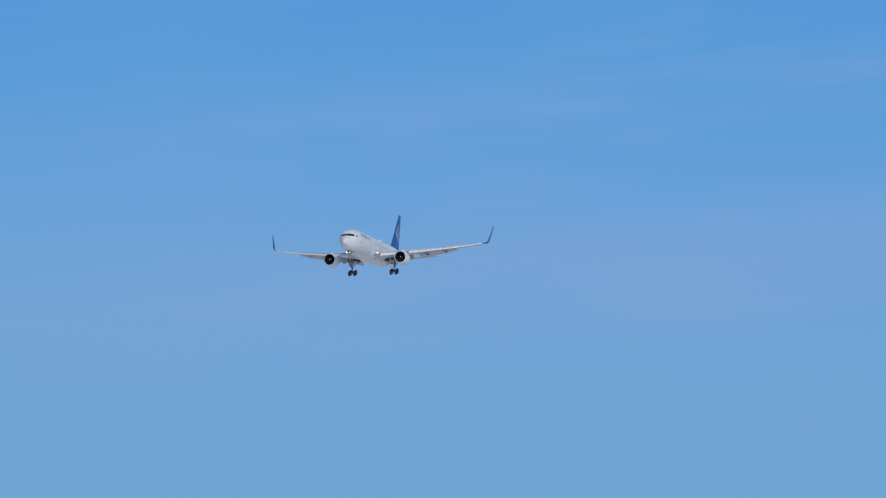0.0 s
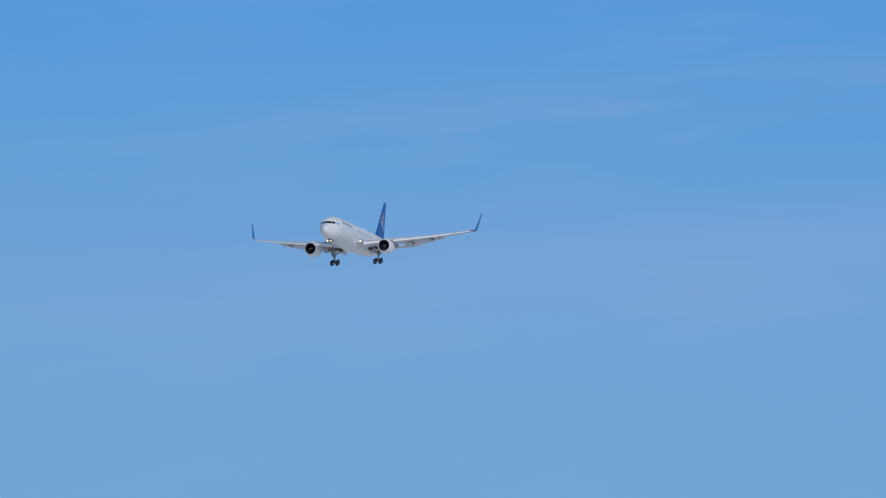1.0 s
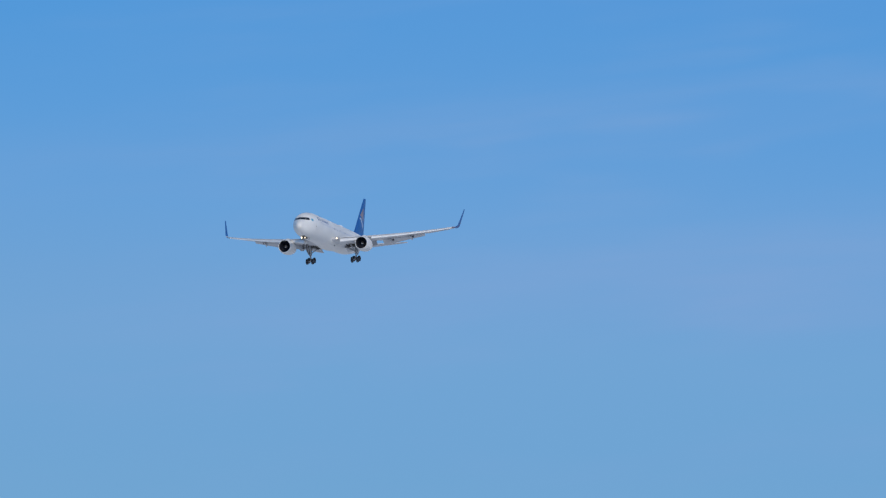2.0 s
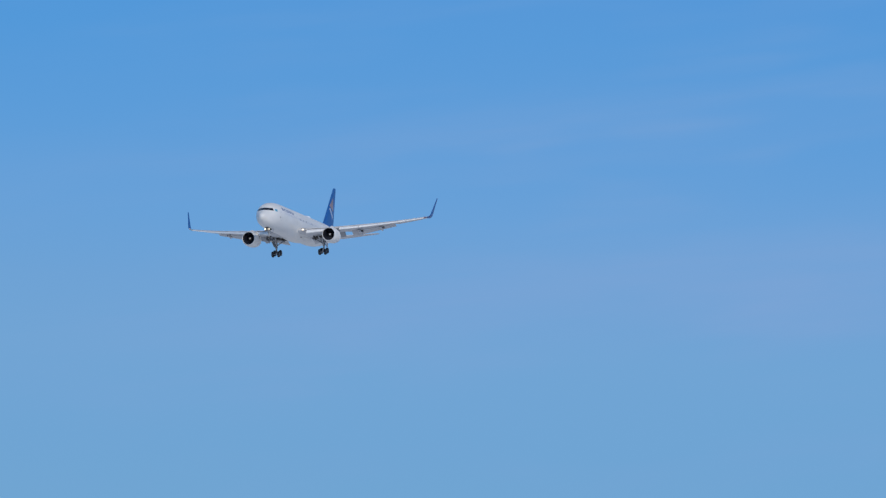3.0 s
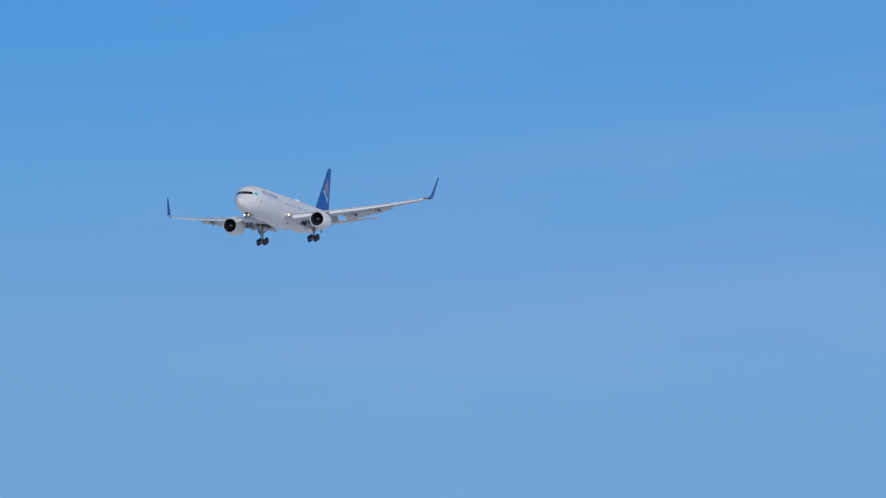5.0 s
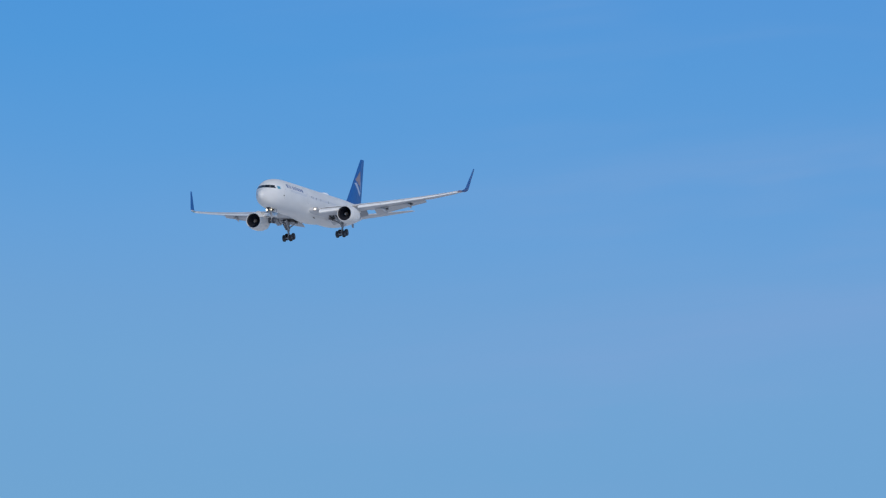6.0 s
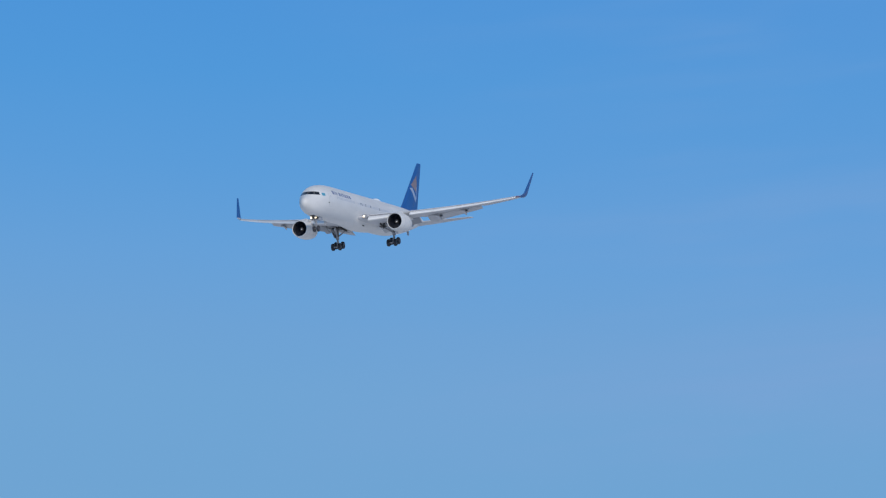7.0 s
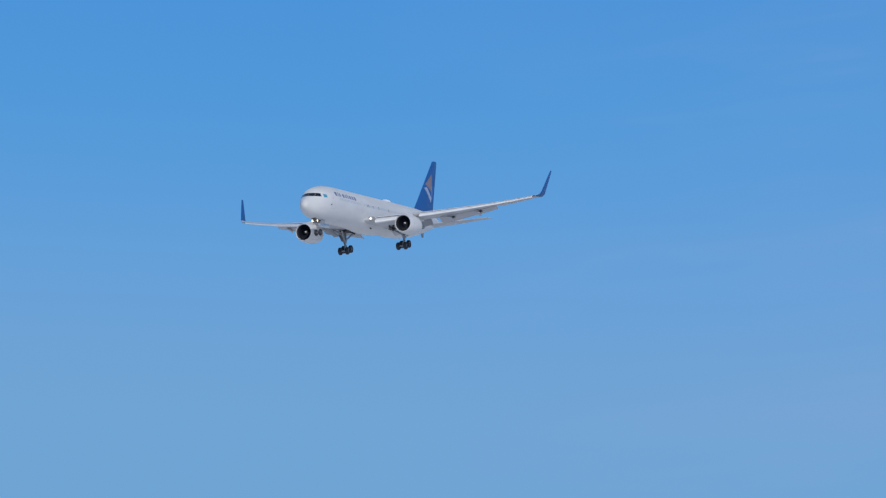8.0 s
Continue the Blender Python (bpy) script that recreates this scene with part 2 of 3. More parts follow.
def patch(bm, fn, corners, nu=6, nv=4, depth=0.03):
    """A thin plate on a skin: corners (a, b) in order round; fn(a, b, out)."""
    (a0, b0), (a1, b1), (a2, b2), (a3, b3) = corners
    layers = []
    for out in (-depth, 0.0):
        grid = []
        for j in range(nv + 1):
            v = j / nv
            row = []
            for i in range(nu + 1):
                u = i / nu
                a = (a0 * (1 - u) + a1 * u) * (1 - v) + (a3 * (1 - u) + a2 * u) * v
                b = (b0 * (1 - u) + b1 * u) * (1 - v) + (b3 * (1 - u) + b2 * u) * v
                row.append(bm.verts.new(fn(a, b, out)))
            grid.append(row)
        layers.append(grid)
    for g in layers:
        for j in range(nv):
            for i in range(nu):
                bm.faces.new((g[j][i], g[j][i + 1], g[j + 1][i + 1], g[j + 1][i]))
    rim = lambda g: g[0] + [r[-1] for r in g[1:]] + g[-1][-2::-1] + [r[0] for r in g[-2:0:-1]]
    a, b = rim(layers[0]), rim(layers[1])
    for k in range(len(a)):
        j = (k + 1) % len(a)
        bm.faces.new((a[k], a[j], b[j], b[k]))
    return bm


plane = tagged(new("airliner"), "white twin-engine jet airliner with blue tail, gear and flaps down", "airliner")


def build_fuselage():
    bm = bmesh.new()
    stations = [0.0005, 0.03, 0.08, 0.16, 0.28, 0.45, 0.7, 1.0, 1.35, 1.7, 2.1, 2.5, 2.9, 3.3, 3.8, 4.3, 4.9, 5.6, 6.5, 7.5, 8.5, 9.5]
    stations += [11 + 2 * k for k in range(12)] + [34 + 0.8 * k for k in range(24)] + [53.0, 53.4, 53.7]
    loft(bm, [[hull(s, k * math.tau / 64) for k in range(64)] for s in stations])
    body = part("fuselage", bm, WHITE, plane, "white painted fuselage", sharp=60)

    # windscreen: front panes on (y, z), side panes on (s, z)
    for side in (1, -1):
        for c in (((0.014, 0.64), (0.91, 0.60), (0.85, 1.12), (0.014, 1.15)),):
            part("windscreen", patch(bmesh.new(), lambda a, b, o: hull_yz(a * side, b, o + 0.012), c), GLASS, body, "dark windscreen pane")
        for c in (((0.932, 0.595), (1.53, 0.58), (1.43, 1.05), (0.872, 1.115)),):
            part("windscreen", patch(bmesh.new(), lambda a, b, o: hull_yz(a * side, b, o + 0.012), c), GLASS, body, "dark windscreen pane")
        for c in (((2.52, 0.58), (3.05, 0.60), (2.95, 0.99), (2.66, 1.03)),):
            part("cockpit_side_window", patch(bmesh.new(), lambda a, b, o: hull_sz(a, b, side, o + 0.015), c), GLASS, body, "dark cockpit side pane")
        # flag and lettering
        part("flag", patch(bmesh.new(), lambda a, b, o: hull_sz(a, b, side, o + 0.008), ((3.45, 0.50), (4.28, 0.50), (4.28, 0.96), (3.45, 0.96)), depth=0.01), CYAN, body, "small turquoise flag")
        # two words as plain bars, as tall as the letters
        x = 6.95
        for wide, z0, z1 in ((0.75, 1.02, 1.62), (0.22, 1.02, 1.66), (0.42, 1.02, 1.55), (-0.40, 0, 0), (0.75, 0.98, 1.52), (0.55, 0.98, 1.52), (0.45, 0.98, 1.66),
                             (0.75, 0.98, 1.52), (0.62, 0.98, 1.52), (0.75, 0.98, 1.52)):
            if wide < 0:
                x -= wide
                continue
            part("letter_bar", patch(bmesh.new(), lambda a, b, o: hull_sz(a, b, side, o + 0.008), ((x, z0), (x + wide * 0.86, z0), (x + wide * 0.86, z1), (x, z1)), 2, 2, 0.01), NAVY, body, "navy lettering bar")
            x += wide + 0.26
        # doors, standing a little proud, each in its dark seal
        for s0, s1, z0, z1 in ((5.35, 6.2, -0.95, 0.95), (16.2, 16.85, -0.55, 0.95), (33.0, 33.65, -0.55, 0.95), (43.6, 44.5, -0.7, 1.1)):
            e = 0.05
            part("door_seal", patch(bmesh.new(), lambda a, b, o: hull_sz(a, b, side, o + 0.006), ((s0 - e, z0 - e), (s1 + e, z0 - e), (s1 + e, z1 + e), (s0 - e, z1 + e)), 3, 8, 0.02), SEAL, body)
            door = part("cabin_door", patch(bmesh.new(), lambda a, b, o: hull_sz(a, b, side, o + 0.014), ((s0, z0), (s1, z0), (s1, z1), (s0, z1)), 3, 8, 0.02), WHITE, body, "white cabin door")
            part("door_pane", patch(bmesh.new(), lambda a, b, o: hull_sz(a, b, side, o + 0.02), ((s0 + 0.3, 0.45), (s1 - 0.3, 0.45), (s1 - 0.3, 0.75), (s0 + 0.3, 0.75)), 1, 1, 0.02), PANE, door)
        # static port and vents
        for s, z, w, h in ((5.0, -0.52, 0.5, 0.16),):
            part("vent", patch(bmesh.new(), lambda a, b, o: hull_sz(a, b, side, o + 0.01), ((s, z), (s + w, z), (s + w, z + h), (s, z + h)), 2, 2, 0.02), DARK, body, "dark vent opening")
    # satellite dome on the crown
    bm = bmesh.new()
    rings = []
    for k in range(13):
        u = k / 12
        h = 0.46 * math.sin(math.pi * u) ** 0.6
        rings.append([at(30.3 + 2.9 * u, (0.75 * math.sin(math.pi * u) ** 0.5 + 0.02) * math.cos(a * math.pi / 12), 2.58 + h * math.sin(a * math.pi / 12)) for a in range(13)])
    part("antenna_dome", loft(bm, rings, wrap=True), DOME, body, "bright white satellite antenna dome")
    # tail skid
    bm = bmesh.new()
    loft(bm, [[at(46.0 + a, b, -0.82) for a, b in ((0, 0.09), (0.9, 0.09), (0.9, -0.09), (0, -0.09))],
              [at(46.35 + a * 0.5, b, -1.50) for a, b in ((0, 0.07), (0.9, 0.07), (0.9, -0.07), (0, -0.07))]])
    part("tail_skid", bm, STEEL, body, "grey tail skid")
    # exhaust of the auxiliary unit
    part("tail_exhaust", revolve(bmesh.new(), at(53.66, 0, 1.46), [(-0.05, 0.15), (0.12, 0.14), (0.12, 0.10), (-0.03, 0.09)], 16), HOT, body)
    # wing-to-body fairing
    bm = bmesh.new()
    rings = []
    for k in range(19):
        u = k / 18
        s = 15.6 + 17.6 * u
        g = math.sin(math.pi * u) ** 1.2 if 0 < u < 1 else 0.0
        ring = []
        for a in range(33):
            p = math.pi + a * math.pi / 32
            c, n = math.cos(p), math.sin(p)
            half = 2.05 + 0.62 * g
            ring.append(at(s, half * math.copysign(abs(c) ** 0.75, c), -0.85 - (1.40 + 0.68 * g) * abs(n) ** 0.75))
        rings.append(ring)
    part("belly_fairing", loft(bm, rings), WHITE, body, "white wing-root fairing", sharp=60)
    for side in (1, -1):
        bm = bmesh.new()
        box(bm, at(20.9, 1.84 * side, -2.52), (0.55, 0.12, 0.16), 0.03)
        part("vent", bm, DARK, body, "dark vent opening")
    return body


def foil(n=14, thick=0.12, a=0.0, b=1.0, camber=0.020):
    """Points (u, w) round a section from the upper rear to the lower rear, for the chord from a to b."""
    us = [a + (b - a) * (1 - math.cos(math.pi * k / n)) / 2 for k in range(n + 1)]
    t = lambda u: 5 * thick * (0.2969 * math.sqrt(max(u, 0)) - 0.126 * u - 0.3516 * u**2 + 0.2843 * u**3 - 0.1015 * u**4) + 0.0015
    c = lambda u: camber * 4 * u * (1 - u)
    return [(u, c(u) + t(u)) for u in reversed(us)] + [(u, c(u) - t(u)) for u in us[(1 if a == 0 else 0):]]


def wing_at(y):
    """Leading edge station and height, chord, incidence in degrees, thickness."""
    le = 18.2 + (y - 2.85) * 0.680
    k = max(0.0, (y - 2.85) / 21.0)
    z = -1.42 + (y - 2.85) * 0.105 + 0.84 * k ** 2.5
    te = 28.6 + (y - 2.5) * 0.06 if y <= 8.2 else 28.94 + (y - 8.2) / 15.6 * 6.0
    return le, z, te - le, 3.6 - 5.4 * k, 0.098 - 0.018 * k


def on_wing(y, side, u, w):
    """u metres aft of the leading edge along the chord, w up from it."""
    le, z, c, inc, _ = wing_at(y)
    a = radians(inc)
    return at(le + u * math.cos(a) + w * math.sin(a), y * side, z - u * math.sin(a) + w * math.cos(a))


def ring_on(y, side, a, b, n=14, shift=(0, 0), turn=0.0, pivot=0.0):
    le, z, c, inc, th = wing_at(y)
    out = []
    t = radians(turn)
    for u, w in foil(n, th, a, b):
        u, w = u - pivot, w
        u, w = u * math.cos(t) + w * math.sin(t), -u * math.sin(t) + w * math.cos(t)
        out.append(on_wing(y, side, (u + pivot + shift[0]) * c, (w + shift[1]) * c))
    return out


def flap_ring(y, side, u0, w0, chord, turn, thick=0.13):
    """A flap's own section, hung at (u0, w0) of the chord and turned down."""
    le, z, c, inc, _ = wing_at(y)
    t = radians(turn)
    out = []
    for u, w in foil(8, thick, 0, 1, 0.02):
        u, w = u * chord, w * chord
        out.append(on_wing(y, side, u0 * c + u * math.cos(t) + w * math.sin(t), w0 * c - u * math.sin(t) + w * math.cos(t)))
    return out


FLAP = 24.0


def build_wing(side):
    bm = bmesh.new()
    rows = []
    for y, b in ((1.0, 0.80), (2.6, 0.80), (4.5, 0.80), (6.9, 0.80), (6.95, 0.84), (8.2, 0.84), (9.3, 0.84), (9.35, 0.96), (10.0, 0.96), (10.05, 0.80), (11.5, 0.80), (14, 0.80), (16.5, 0.80), (18.0, 0.80),
                 (18.05, 1.0), (20, 1.0), (22, 1.0), (23.9, 1.0)):
        rows.append(ring_on(y, side, 0.0, b))
    wing = part("wing", loft(bm, rows), GREY, plane, "light grey swept wing", sharp=40)
    # slats, run out and drooped
    for y0, y1 in ((3.7, 6.9), (9.2, 12.4), (12.46, 15.7), (15.76, 19.0), (19.06, 23.5)):
        rows = []
        for k in range(5):
            y = y0 + (y1 - y0) * k / 4
            rows.append(ring_on(y, side, 0.0, 0.075 if y0 < 5 else 0.11, 8, (-0.075, -0.048), -16.0, 0.08))
        part("slat", loft(bmesh.new(), rows), SLAT, wing, "pale drooped leading-edge slat")
        # dark strip on the underside, standing in for shade behind the slat

        def lower_skin(y, u, out):
            c, th = wing_at(y)[2], wing_at(y)[4]
            t = 5 * th * (0.2969 * math.sqrt(u) - 0.126 * u - 0.3516 * u**2 + 0.2843 * u**3 - 0.1015 * u**4)
            return on_wing(y, side, u * c, (0.080 * u * (1 - u) - t) * c - out - 0.008)

        a, b = 0.03, 0.62
        part("slat_shade", patch(bmesh.new(), lower_skin, ((y0, a), (y1, a), (y1, a + b / wing_at(y1)[2]), (y0, a + b / wing_at(y0)[2])), 8, 3, 0.02), GAP_SHADE, wing, "dark strip painted for the shade behind the slat")
        # fixed nose above the slat: a strip of painted slot shade, then pale skin

        def brow(y, u, out):
            c, th = wing_at(y)[2], wing_at(y)[4]
            t = 5 * th * (0.2969 * math.sqrt(u) - 0.126 * u - 0.3516 * u**2 + 0.2843 * u**3 - 0.1015 * u**4) + 0.0015
            return on_wing(y, side, u * c - 0.5 * out, (0.080 * u * (1 - u) + t) * c + out + 0.010)

        part("slot_shade", patch(bmesh.new(), brow, ((y0, 0.0004), (y1, 0.0004), (y1, 0.007), (y0, 0.007)), 8, 3, 0.02), GAP_SHADE, wing, "dark strip painted for slot shade above the slat")
        part("nose_skin", patch(bmesh.new(), brow, ((y0, 0.0075), (y1, 0.0075), (y1, 0.07), (y0, 0.07)), 8, 5, 0.02), SLAT, wing, "pale fixed leading-edge skin")
    # flaps
    for y0, y1 in ((2.55, 6.85), (10.1, 17.95)):
        for u0, w0, ch, turn, nm in ((0.755, -0.014, 0.26, FLAP + 2, "flap"),) if y0 > 5 else ((0.775, -0.014, 0.19, FLAP - 11, "flap"), (0.935, -0.054, 0.105, FLAP - 9, "flap")):
            rows = []
            for k in range(7):
                y = y0 + (y1 - y0) * k / 6
                rows.append(flap_ring(y, side, u0, w0, ch * wing_at(y)[2] * (1.18 - 0.36 * k / 6 if y0 > 5 else 1.0), turn))
            part(nm, loft(bmesh.new(), rows), GREY, wing, "light grey lowered flap")
    # spoiler panels on the upper side
    for y0, y1 in ((10.8, 12.4), (12.5, 14.1), (14.2, 15.8)):
        bm = bmesh.new()
        lo, hi = [], []
        for y, u in ((y0, 0.66), (y1, 0.66), (y1, 0.805), (y0, 0.805)):
            c, th = wing_at(y)[2], wing_at(y)[4]
            f = [w for uu, w in foil(40, th) if abs(uu - u) < 0.05][0]
            lo.append(on_wing(y, side, u * c, f * c - 0.03))
            hi.append(on_wing(y, side, u * c, f * c + 0.015))
        part("spoiler", loft(bm, [lo, hi]), GREY, wing, smooth=False)
    # ailerons; the inner one has the nacelle's shadow put into its darker grey
    for y0, y1 in ((6.98, 8.8), (18.5, 22.6)):
        rows = [flap_ring(y, side, 0.80, -0.004, 0.2 * wing_at(y)[2], 33.0 if y0 < 10 else 3.0, 0.14) for y in (y0, (y0 + y1) / 2, y1)]
        part("aileron", loft(bmesh.new(), rows), STEEL if y0 < 10 else GREY, wing, "drooped inner aileron, dark grey for the nacelle's shadow" if y0 < 10 else "light grey outer aileron")
    # hinge support that closes the slot between inner flap and aileron, greyed for shadow
    bm = bmesh.new()
    plate(bm, [at(a, 7.0 * side, b) for a, b in ((26.4, -1.40), (28.9, -1.42), (29.2, -2.05), (28.5, -2.42), (27.4, -2.05))], 0.75)
    bmesh.ops.bevel(bm, geom=list(bm.edges), offset=0.07, segments=2, affect="EDGES", profile=0.5)
    part("flap_support", bm, STEEL, wing, "flap hinge support, dark grey for the shadow there")
    # flap track fairings
    for y, ln, deep in ((5.6, 4.2, 0.55), (11.6, 3.3, 0.42), (15.4, 2.6, 0.36)):
        c = wing_at(y)[2]
        rows = []
        for k in range(11):
            u = k / 10
            r = math.sin(math.pi * min(1.0, 0.02 + u * 0.98)) ** 0.6
            bend = max(0.0, u - 0.5)
            cx, cz = 0.52 * c + ln * u, -0.045 * c - 0.12 - deep * 0.3 - bend * ln * 0.33
            rows.append([on_wing(y + 0.2 * r * math.cos(a * math.tau / 12), side, cx, cz + deep * 0.62 * r * math.sin(a * math.tau / 12)) for a in range(12)])
        part("flap_track_fairing", loft(bmesh.new(), rows), GREY, wing, "grey canoe fairing under the flap")
    # added dark boxes, standing in for shaded gaps in front of the lowered flap
    for y in (12.0, 15.75):
        c = wing_at(y)[2]
        bm = bmesh.new()
        box(bm, on_wing(y, side, 0.80 * c, -0.075 * c), (0.5, 0.34, 0.26), 0.06)
        part("flap_gap_shade", bm, GAP_SHADE, wing, "added dark box for the shaded gap at the flap")
    # winglet: the tip bends up in a tight arc and narrows
    le0, z0, c0, inc0, th0 = wing_at(23.9)
    y, z, lead = 23.9, z0, le0
    rings = []
    for k in range(19):
        bend = min(1.0, k / 8)
        a = radians(9 + 68 * bend)
        u = k / 18
        chord = c0 + (1.75 - c0) * min(1.0, u / 0.42) if u < 0.42 else 1.75 + (0.62 - 1.75) * (u - 0.42) / 0.58
        nrm = Vector((0, -math.sin(a) * side, math.cos(a)))
        rings.append([at(lead + uu * chord, y * side, z) + nrm * (ww * chord) for uu, ww in foil(10, 0.085, 0, 1, 0.0)])
        d = 0.13 if k < 8 else 0.340
        y += d * math.cos(a)
        z += d * math.sin(a)
        lead += d * (0.72 if k < 8 else 0.66)
    bm = loft(bmesh.new(), rings)
    bmesh.ops.recalc_face_normals(bm, faces=bm.faces)
    for f in bm.faces:                       # the upper side stays grey as far as the bend
        f.material_index = 1 if f.calc_center_median().z < z0 + 0.42 and (f.normal.z > 0.3) else 0
    part("winglet", bm, [BLUE, GREY], wing, "blue upswept winglet")
    # lamps in the wing root and at the tip
    le, z, c, inc, th = wing_at(3.0)
    bm = bmesh.new()
    box(bm, at(le + 0.20, 3.02 * side, z + 0.02), (0.62, 0.86, 0.66), 0.16)
    bay = part("lamp_bay", bm, STEEL, wing, "grey landing lamp bay in the wing root")
    part("landing_light", revolve(bmesh.new(), at(le - 0.14, 3.0 * side, z + 0.03), [(-0.06, 0.02), (-0.05, 0.11), (0.0, 0.16), (0.22, 0.16)], 16, caps=True), LAMP, bay, "lit landing light")
    le, z, c, inc, th = wing_at(23.72)
    bm = bmesh.new()
    box(bm, at(le + 0.12, 23.74 * side, z - 0.02), (0.55, 0.36, 0.18), 0.07)
    part("navigation_light", bm, RED if side > 0 else GREEN, wing, "red wingtip light" if side > 0 else "green wingtip light")
    return wing


def build_engine(side):
    y0, z0, s0 = 8.0 * side, -2.46, 18.36
    c = at(s0, y0, z0)
    cowl = part("engine", revolve(bmesh.new(), c, [(0.16, 1.30), (0.45, 1.38), (0.9, 1.45), (1.6, 1.50), (2.6, 1.50), (3.5, 1.43), (4.3, 1.30), (4.95, 1.17), (5.0, 1.12), (4.6, 1.08), (4.0, 1.1)], 48), WHITE, plane, "white engine nacelle")
    part("intake_lip", revolve(bmesh.new(), c, [(0.24, 1.155), (0.10, 1.165), (0.03, 1.19), (0.0, 1.225), (0.03, 1.26), (0.10, 1.287), (0.17, 1.303)], 48), LIP, cowl, "polished metal intake lip")
    part("intake_duct", revolve(bmesh.new(), c, [(0.23, 1.15), (0.6, 1.155), (1.25, 1.18), (1.6, 1.18)], 48), DUCT, cowl, "dark intake lining")
    # fan: swept blades round a disc, turning on its own axle
    bm = bmesh.new()
    for k in range(34):
        a0 = k * math.tau / 34
        pts = []
        for j in range(5):
            r = 0.36 + (1.16 - 0.36) * j / 4
            tw = radians(25 + 35 * j / 4)
            wide = 0.17 + 0.09 * j / 4
            pts.append([Vector((sg * wide * math.cos(tw), 0, r)) + Vector((0, sg * wide * math.sin(tw), 0)) for sg in (-0.5, 0.5)])
        m = Matrix.Rotation(a0, 4, "X")
        vs = [[bm.verts.new(m @ p) for p in pr] for pr in pts]
        for q, w in zip(vs, vs[1:]):
            bm.faces.new((q[0], q[1], w[1], w[0]))
    loft(bm, [[Vector((-0.16, 1.17 * math.cos(k * math.tau / 40), 1.17 * math.sin(k * math.tau / 40))) for k in range(40)],
              [Vector((-0.22, 1.17 * math.cos(k * math.tau / 40), 1.17 * math.sin(k * math.tau / 40))) for k in range(40)]])
    fan = part("fan", bm, BLADE, cowl, "dark titanium fan")
    fan.location = at(s0 + 1.15, y0, z0)
    bm = bmesh.new()
    prof = [(0.0, 0.005), (0.03, 0.08), (0.10, 0.15), (0.20, 0.22), (0.32, 0.28), (0.46, 0.33), (0.60, 0.37)]
    revolve(bm, (0.6, 0, 0), prof, 24, caps=True)
    for f in bm.faces:
        m = f.calc_center_median()
        r = math.hypot(m.y, m.z)
        turn = (math.atan2(m.z, m.y) - r * 9.0) % math.tau
        f.material_index = 1 if 0.05 < r < 0.20 and turn < 1.6 and len(f.verts) == 4 else 0
    spin = part("spinner", bm, [SPIN, SWIRL], cowl, "dark spinner with a white comma mark")
    spin.location = fan.location
    part("core_nozzle", revolve(bmesh.new(), c, [(3.8, 0.95), (4.8, 0.86), (5.6, 0.72), (6.2, 0.62), (6.2, 0.56), (5.4, 0.6)], 32), HOT, cowl, "dark metal core nozzle")
    part("exhaust_cone", revolve(bmesh.new(), c, [(5.2, 0.42), (6.0, 0.36), (6.6, 0.2), (6.9, 0.03)], 24, caps=True), HOT, cowl)
    # pylon
    rows = []
    for s, zb, zt, w in ((s0 + 0.9, z0 + 1.30, z0 + 1.44, 0.05), (s0 + 1.8, z0 + 1.35, z0 + 1.68, 0.18), (s0 + 3.0, z0 + 1.30, z0 + 1.90, 0.24), (s0 + 4.4, z0 + 0.95, z0 + 1.72, 0.26), (s0 + 6.5, z0 + 0.75, z0 + 1.45, 0.22), (s0 + 8.6, z0 + 0.95, z0 + 1.25, 0.06)):
        rows.append([at(s, y0 + w * a, zb + (zt - zb) * b) for a, b in ((-1, 0), (-1, 0.8), (-0.4, 1), (0.4, 1), (1, 0.8), (1, 0))])
    part("pylon", loft(bmesh.new(), rows), WHITE, cowl, "white engine pylon")
    # cowl seams
    for d, r in ((1.05, 1.462), (2.75, 1.497), (3.9, 1.372)):
        part("cowl_seam", revolve(bmesh.new(), c, [(d, r - 0.03), (d, r + 0.005), (d + 0.07, r + 0.005), (d + 0.07, r - 0.03)], 48), SEAL, cowl)
    # strake on the inner flank
    bm = bmesh.new()
    a = radians(50) if side < 0 else radians(130)
    d = Vector((0, math.cos(a), math.sin(a)))
    foot = [c + Vector((-x, 0, 0)) + d * r for x, r in ((1.0, 1.43), (2.4, 1.49))]
    top = [c + Vector((-x, 0, 0)) + d * r for x, r in ((1.9, 1.85), (2.4, 1.88))]
    n = Vector((0, -d.z, d.y)) * 0.02
    loft(bm, [[foot[0] + n, foot[1] + n, top[1] + n, top[0] + n], [foot[0] - n, foot[1] - n, top[1] - n, top[0] - n]])
    part("nacelle_strake", bm, WHITE, cowl)
    return fan, spin


def tyre(bm, centre, r, wide):
    w = wide / 2
    prof = [(-w * 0.75, r * 0.52), (-w * 0.98, r * 0.62), (-w, r * 0.78), (-w * 0.86, r * 0.92), (-w * 0.5, r * 0.99), (0, r), (w * 0.5, r * 0.99), (w * 0.86, r * 0.92), (w, r * 0.78), (w * 0.98, r * 0.62), (w * 0.75, r * 0.52)]
    return revolve(bm, centre, prof, 28, "y")


